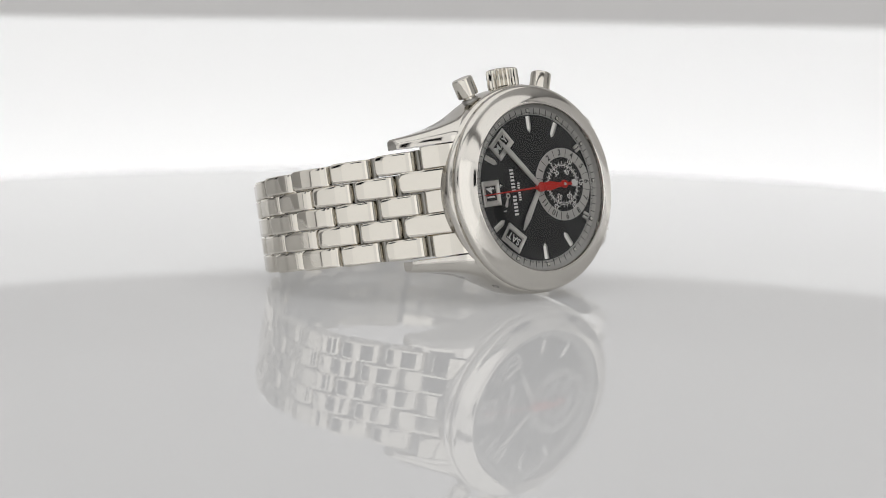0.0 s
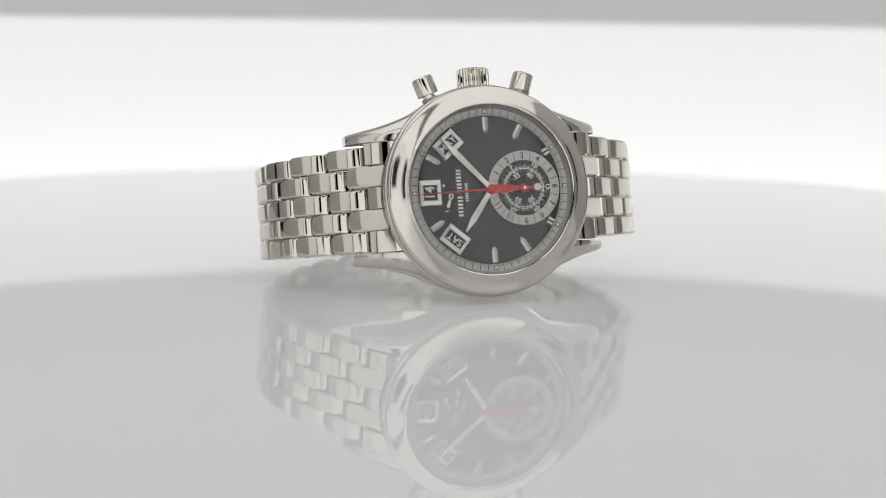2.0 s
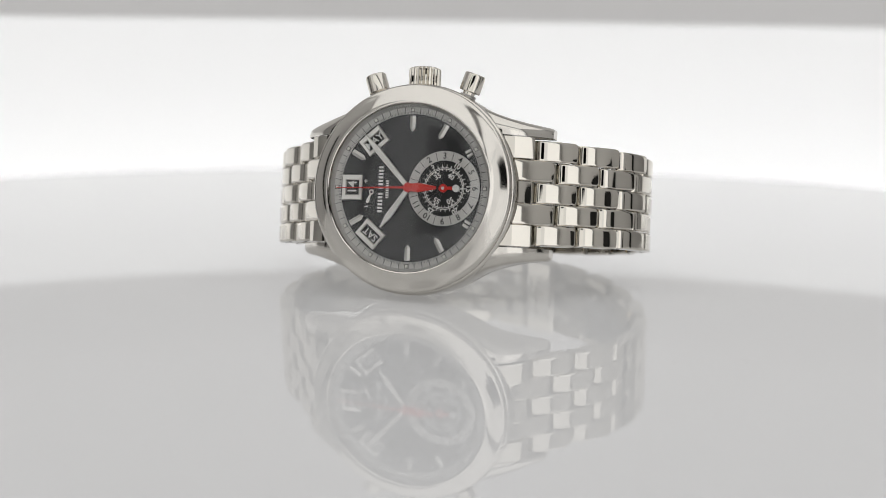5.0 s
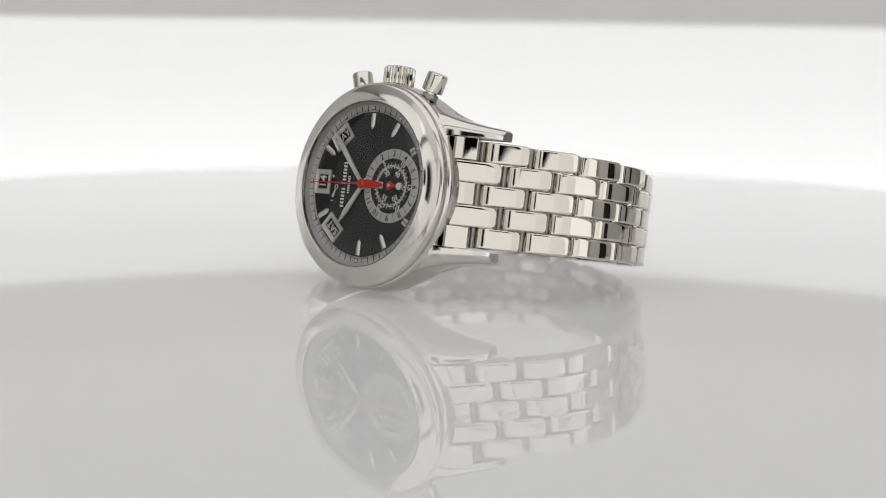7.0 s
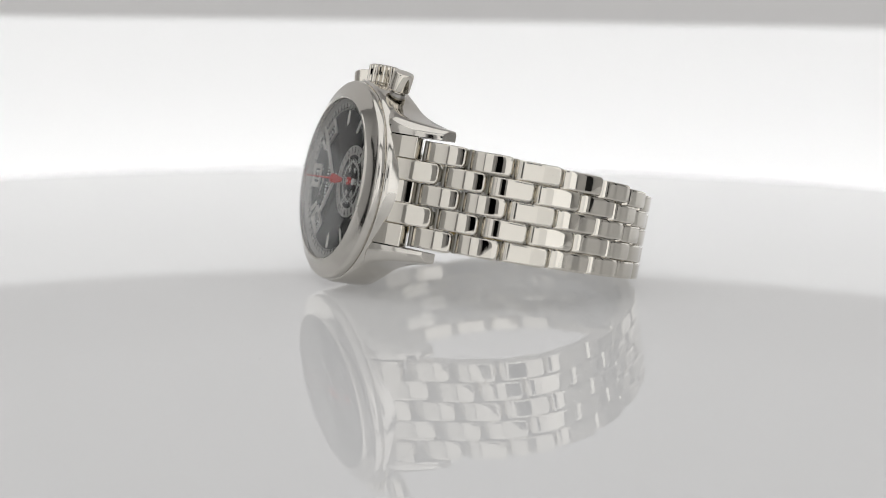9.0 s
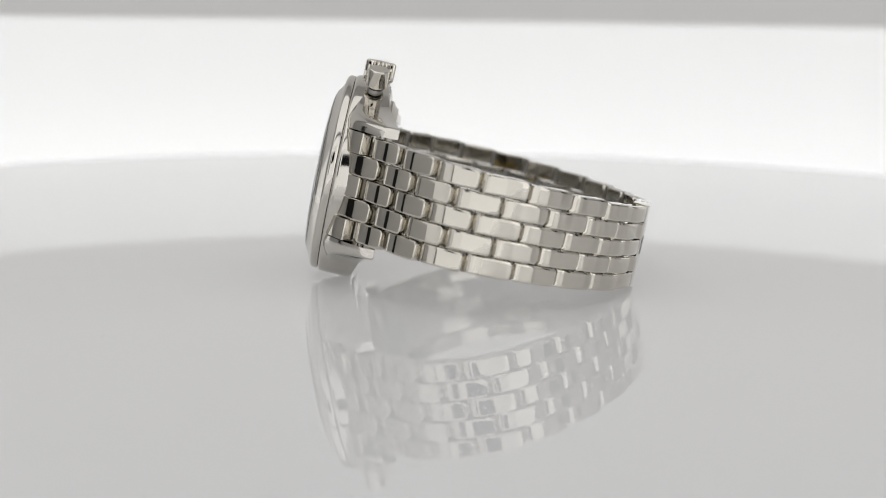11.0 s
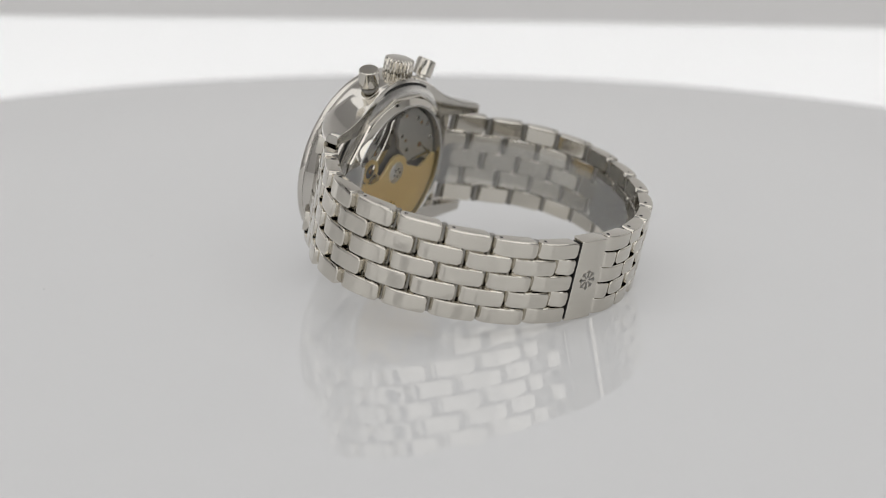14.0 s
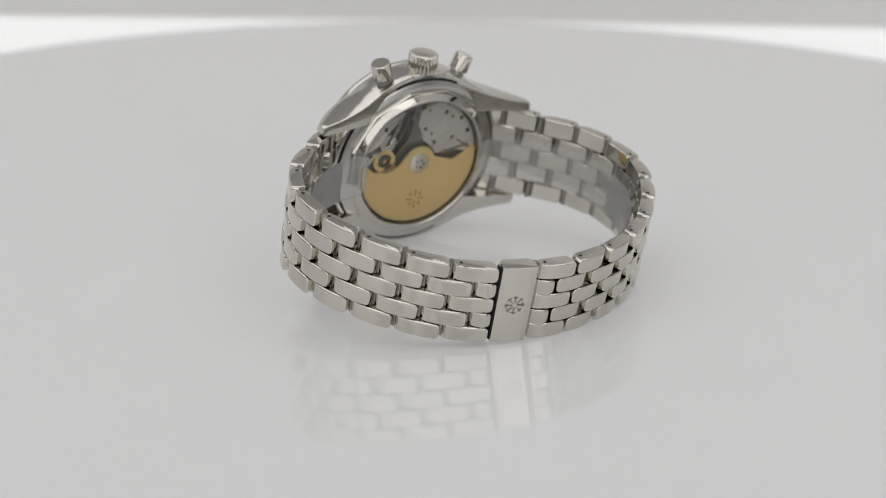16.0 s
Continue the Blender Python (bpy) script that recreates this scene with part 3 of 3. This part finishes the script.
for k in range(8):
    u, v = clock(45 * k, 1.75)
    part("engraved_mark", prism([(-0.3, -0.45), (0.3, -0.45), (0.42, 0.4), (-0.42, 0.4)] if k % 2 else [(-0.14, -1.2), (0.14, -1.2), (0.26, 0.5), (-0.26, 0.5)], -10.98, -10.7, at(-9.0 + u, v, 0, 45 * k)), GOLD_BRIGHT, rotor)

# ---- bracelet ----
SIX_SIDE = [(17.7, 1.9), (23.3, 6.9), (31.0, 13.4), (38.0, 20.2), (41.8, 28.6), (41.4, 38.2), (37.4, 47.3), (31.3, 55.3), (23.4, 61.9), (13.4, 66.3), (0.0, 68.4)]
TWELVE_SIDE = [(17.7, 1.9), (23.3, 6.9), (30.4, 13.6), (37.2, 20.4), (40.9, 28.8), (40.9, 38.2), (37.0, 47.3), (31.0, 55.2), (23.2, 61.8), (13.3, 66.3)]
CTRL = SIX_SIDE + [(-x, y) for x, y in TWELVE_SIDE[::-1]]


def smooth_path(ctrl, steps=24):
    pts = []
    for i in range(len(ctrl) - 1):
        p0, p1, p2, p3 = (Vector(ctrl[max(0, min(len(ctrl) - 1, k))]) for k in (i - 1, i, i + 1, i + 2))
        for j in range(steps):
            t = j / steps
            pts.append(0.5 * (2 * p1 + (p2 - p0) * t + (2 * p0 - 5 * p1 + 4 * p2 - p3) * t * t + (3 * p1 - p0 - 3 * p2 + p3) * t ** 3))
    pts.append(Vector(ctrl[-1]))
    return pts


PATH = smooth_path(CTRL)
ARC = [0.0]
for a, b in zip(PATH, PATH[1:]):
    ARC.append(ARC[-1] + (b - a).length)
TOTAL = ARC[-1]


def on_path(s):
    s = max(0.0, min(TOTAL, s))
    lo = max(k for k in range(len(ARC)) if ARC[k] <= s)
    lo = min(lo, len(ARC) - 2)
    t = (s - ARC[lo]) / max(1e-9, ARC[lo + 1] - ARC[lo])
    return PATH[lo].lerp(PATH[lo + 1], t)


def half_width(s):
    t = min(s, TOTAL - s) / (TOTAL / 2)
    return 11.0 - 2.35 * min(1.0, t / 0.8)


def droop(s):
    t = min(s, TOTAL - s) / (TOTAL / 2)
    if s < TOTAL / 2:
        return float(np.interp(t, (0, 0.2, 0.45, 0.75, 1), (0, 0.05, -0.1, -1.0, -0.75)))
    return float(np.interp(t, (0, 0.2, 0.45, 0.85, 1), (0, -0.2, -0.3, -0.75, -0.75)))


def link_bm(length, width, thick=2.9, roll=2.6, drop=1.9, dome=0.25, corner=0.95):
    """A link: length along x, width along z, outer face towards -y. The end at -x rolls down; the end at +x is square with rounded corners."""
    hl = length / 2
    prof = []
    for i in range(8):
        a = radians(180 - 76 * i / 7)
        prof.append((-hl + roll + roll * math.cos(a), drop - drop * math.sin(a)))
    x0, x1 = prof[-1][0], hl - 0.35
    for t in (0.14, 0.28, 0.42, 0.58, 0.72, 0.86):
        prof.append((x0 + (x1 - x0) * t, -dome * 4 * t * (1 - t)))
    for i in range(6):
        a = radians(90 - 90 * i / 5)
        prof.append((hl - 0.35 + 0.35 * math.cos(a), 0.3 - 0.3 * math.sin(a)))
    prof += [(hl, thick * 0.55), (hl - 0.8, thick), (-hl + 0.9, thick), (-hl + 0.1, thick * 0.75)]
    bm = bmesh.new()
    secs = []
    cy = thick / 2
    steps = []
    for q in (0.0, 0.12, 0.3, 0.55, 1.0):
        e = corner * (1 - math.sqrt(max(0.0, 1 - (1 - q) ** 2)))
        steps.append((q * min(corner, width * 0.42), e, 0.2 if q == 0 else 0.05 if q == 0.12 else 0.0))
    levels = [(-width / 2 + z, e, k) for z, e, k in steps] + [(width / 2 - z, e, k) for z, e, k in reversed(steps)]
    for z, e, k in levels:
        sec = []
        for x, y in prof:
            if x > 0:
                x *= 1 - e / hl
            sec.append(bm.verts.new((x * MM, (cy + (y - cy) * (1 - k / cy)) * MM, z * MM)))
        secs.append(sec)
    for p, q in zip(secs, secs[1:]):
        for i in range(len(p)):
            j = (i + 1) % len(p)
            bm.faces.new((p[i], p[j], q[j], q[i]))
    bm.faces.new(secs[0])
    bm.faces.new(secs[-1])
    return bm


def link_pose(s0, s1, z):
    return chord_pose(on_path(s0), on_path(s1), z, (s0 + s1) / 2 > TOTAL / 2)


def chord_pose(a, b, z, turned):
    d = (b - a).normalized()
    out = Vector((d.y, -d.x))
    mid = (a + b) / 2 + out * 0.3
    k = 1.0
    if turned:
        d, k = -d, -1.0
    return Matrix(((d.x, -out.x, 0, mid.x * MM), (d.y, -out.y, 0, mid.y * MM), (0, 0, k, z * MM), (0, 0, 0, 1)))


FIRST = 8.1
PITCH_MM = 9.35
CLASP0 = TOTAL / 2 - 14.2
CLASP1 = CLASP0 + 8.0
ROWS = (-2, -1, 0, 1, 2)
spans = []
# six-o'clock side up to the clasp
count = round((CLASP0 - FIRST) / PITCH_MM)
p6 = (CLASP0 - FIRST) / (count + 0.0)
for r in ROWS:
    off = 0.0 if r % 2 == 0 else 0.5
    for k in range(count):
        s0, s1 = FIRST + (k + off) * p6, FIRST + (k + 1 + off) * p6
        if s1 > CLASP0 + 0.1:
            s1 = CLASP0
        spans.append((r, s0, s1))
p12n = round((TOTAL - FIRST - CLASP1) / PITCH_MM)
p12 = (TOTAL - FIRST - CLASP1) / p12n
for r in ROWS:
    off = 0.0 if r % 2 == 0 else 0.5
    for k in range(p12n):
        s1, s0 = TOTAL - FIRST - (k + off) * p12, TOTAL - FIRST - (k + 1 + off) * p12
        if s0 < CLASP1 - 0.1:
            s0 = CLASP1 - 0.3
        spans.append((r, s0, s1))
bracelet = new("bracelet", None)
bracelet.parent = watch
tagged(bracelet, "five-row polished steel bracelet")
for r, s0, s1 in spans:
    sm = (s0 + s1) / 2
    w = half_width(sm) * 2 / 5
    gap = 0.6
    chord = (on_path(s1) - on_path(s0)).length
    ob = part("link", link_bm(chord - gap, w - 0.16), STEEL, bracelet, angle=20)
    ob.matrix_basis = link_pose(s0, s1, r * w + droop(sm))
# bars of shaded steel added inside the joints to darken the link gaps
for r, s0, s1 in spans:
    for s in ((s0,) if s0 < TOTAL / 2 else (s1,)):
        w = half_width(s) * 2 / 5
        d = (on_path(s + 0.5) - on_path(s - 0.5)).normalized()
        c = on_path(s) + Vector((-d.y, d.x)) * 2.0
        h = w / 2 - 0.12
        part("gap_bar", lathe([(0, h), (0.6, h), (0.6, -h), (0, -h)], pose(c.x * MM, c.y * MM, (r * w + droop(s)) * MM), 16), STEEL_DARK, bracelet)
# end links between the lugs
for side in (0, 1):
    for r in ROWS:
        s1 = FIRST + (p6 / 2 if r % 2 else 0.0) - 0.5
        s0 = 0.0
        if side:
            s0, s1 = TOTAL - s1, TOTAL
        w = 22.0 / 5
        a, b = on_path(s0), on_path(s1)
        if abs(r) == 2:
            a, b = Vector((17.5, 2.0)), Vector((23.9, 5.9))
            if side:
                a, b = Vector((-b.x, b.y)), Vector((-a.x, a.y))
        ob = part("end_link", link_bm((b - a).length, w - 0.08, 3.6, 0.5, 0.4, 0.3, 1.3 if r % 2 else 0.2), STEEL, bracelet, angle=24)
        ob.matrix_basis = chord_pose(a, b, r * w, side == 1)
# clasp plate
w = half_width(TOTAL / 2) * 2
clasp = part("clasp", link_bm((on_path(CLASP1) - on_path(CLASP0)).length - 0.5, w - 0.1, 3.4, 0.3, 0.3, 0.15, 0.2), STEEL, bracelet, "plain steel folding clasp plate with an engraved emblem", angle=24)
clasp.matrix_basis = link_pose(CLASP0, CLASP1, droop(TOTAL / 2))
hl = (on_path(CLASP1) - on_path(CLASP0)).length / 2
# solid black bar in the clasp gap, painted in for its shade
part("clasp_seam", box_bm((-hl - 0.05) * MM, (-hl + 0.12) * MM, 0.0002, 0.0024, (0.5 - w / 2) * MM, (w / 2 - 0.5) * MM), HOLE, clasp, "black bar for the shade in the clasp gap")
for k in range(8):
    bm = join([prism([(-0.12, 0.5), (0.12, 0.5), (0.12, 2.1), (-0.12, 2.1)], 0, 0.06), prism([(-0.5, 1.65), (0.5, 1.65), (0.5, 1.85), (-0.5, 1.85)], 0, 0.06)])
    bm.transform(Matrix.Translation((0, -0.0002, 0)) @ Euler((radians(90), 0, 0)).to_matrix().to_4x4() @ pose(0, 0, 0, 0, 0, 45 * k))
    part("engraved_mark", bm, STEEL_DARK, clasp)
# pin holes on the edges of the outer links
for r, s0, s1 in spans:
    if abs(r) == 2:
        sm = (s0 + s1) / 2
        p, q = on_path(s0), on_path(s1)
        d = (q - p).normalized()
        c = p.lerp(q, 0.2) + Vector((-d.y, d.x)) * 1.3
        z = (r / 2) * (half_width(sm) * 2 / 5 * 2.5 - 0.075) + droop(sm)
        part("pin_hole", lathe([(0, 0.02), (0.38, 0.02), (0.38, -0.3)], pose(c.x * MM, c.y * MM, z * MM, 0 if r > 0 else 180), 12), HOLE, bracelet)

# ---- clear plastic strip inside the loop ----


STRIP_HALF = [(14.5, 12.1), (22.5, 13.6), (30.3, 18.8), (35.4, 26.8), (36.6, 36.5), (33.6, 45.0), (27.6, 52.6), (19.6, 58.6), (10.0, 62.6), (0.0, 64.2)]


def strip_bm(hw, thick):
    bm = bmesh.new()
    pts = smooth_path(STRIP_HALF + [(-x, y) for x, y in STRIP_HALF[-2::-1]], 10)
    rows = []
    n = len(pts)
    for i in range(n):
        d = (pts[min(n - 1, i + 1)] - pts[max(0, i - 1)]).normalized()
        c, c2 = pts[i], pts[i] + Vector((-d.y, d.x)) * thick
        e = min(i, n - 1 - i)
        h = hw * (0.8 + 0.2 * min(1.0, e / 4))
        z = -0.7 * min(1.0, e / 40)
        rows.append([bm.verts.new((v.x * MM, v.y * MM, (z + k) * MM)) for v, k in ((c, -h), (c, h), (c2, h), (c2, -h))])
    for a, b in zip(rows, rows[1:]):
        for k in range(4):
            bm.faces.new((a[k], a[(k + 1) % 4], b[(k + 1) % 4], b[k]))
    bm.faces.new(rows[0])
    bm.faces.new(rows[-1])
    return bm


strip = new("plastic_strip", finish(strip_bm(5.0, 0.35), "plastic_strip", PLASTIC))
tagged(strip, "clear flexible plastic protective strip curled inside the watch bracelet", "plastic strip")
strip.visible_shadow = False

# ---- what moves: the turntable turns, then tilts towards the camera; the watch and strip ride on it ----
WATCH_SEAT = Matrix(((0.99919, 0.02308, -0.03287, -0.00112), (-0.01617, 0.98031, 0.19679, -0.02686), (0.03677, -0.19610, 0.97989, 0.02094), (0, 0, 0, 1)))
# seconds, turn, tilt, and the distance and height of the camera as seen from the tilted table, in centimetres
SWING = [(0, 40.52, 0.0, 32.935, 3.491), (1, 28.93, 0.0, 32.935, 3.491), (2, 17.35, 0.0, 32.935, 3.491), (3, 5.78, 0.0, 32.935, 3.491), (4, -5.78, 0.0, 32.935, 3.491), (5, -17.33, 0.0, 32.935, 3.491), (6, -28.87, 0.0, 32.935, 3.491), (7, -40.45, 0.0, 32.935, 3.491), (8, -52.11, 0.0, 32.935, 3.491), (9, -63.81, 0.0, 32.935, 3.491), (9.5, -69.69, 0.0, 32.935, 3.491), (10, -75.57, 0.09, 32.897, 3.531), (10.5, -81.46, 0.47, 32.775, 3.711), (11, -87.34, 1.16, 32.623, 4.066), (11.5, -93.23, 2.16, 32.499, 4.627), (12, -99.13, 3.32, 32.408, 5.302), (12.5, -105.04, 4.48, 32.337, 5.982), (13, -110.96, 5.67, 32.257, 6.664), (13.5, -116.89, 6.9, 32.132, 7.371), (14, -122.83, 8.15, 31.984, 8.081), (14.5, -128.78, 9.4, 31.824, 8.775), (15, -134.74, 10.6, 31.665, 9.452), (15.5, -140.71, 11.75, 31.504, 10.115), (16, -146.69, 12.9, 31.348, 10.765)]


def table_pose(turn, tilt, dist, height):
    r = pose(0, 0, 0, tilt, 0, 0)
    seat = EYE - r @ Vector((0.0, -dist / 100, height / 100 + 0.021))
    return Matrix.Translation(seat) @ r @ pose(0, 0, 0, 0, 0, turn)


def motions():
    rows = [(t, table_pose(*v)) for t, *v in SWING]
    walk(turntable, rows)
    walk(watch, [(t, m @ WATCH_SEAT) for t, m in rows])
    walk(strip, [(t, m @ WATCH_SEAT) for t, m in rows])


motions()
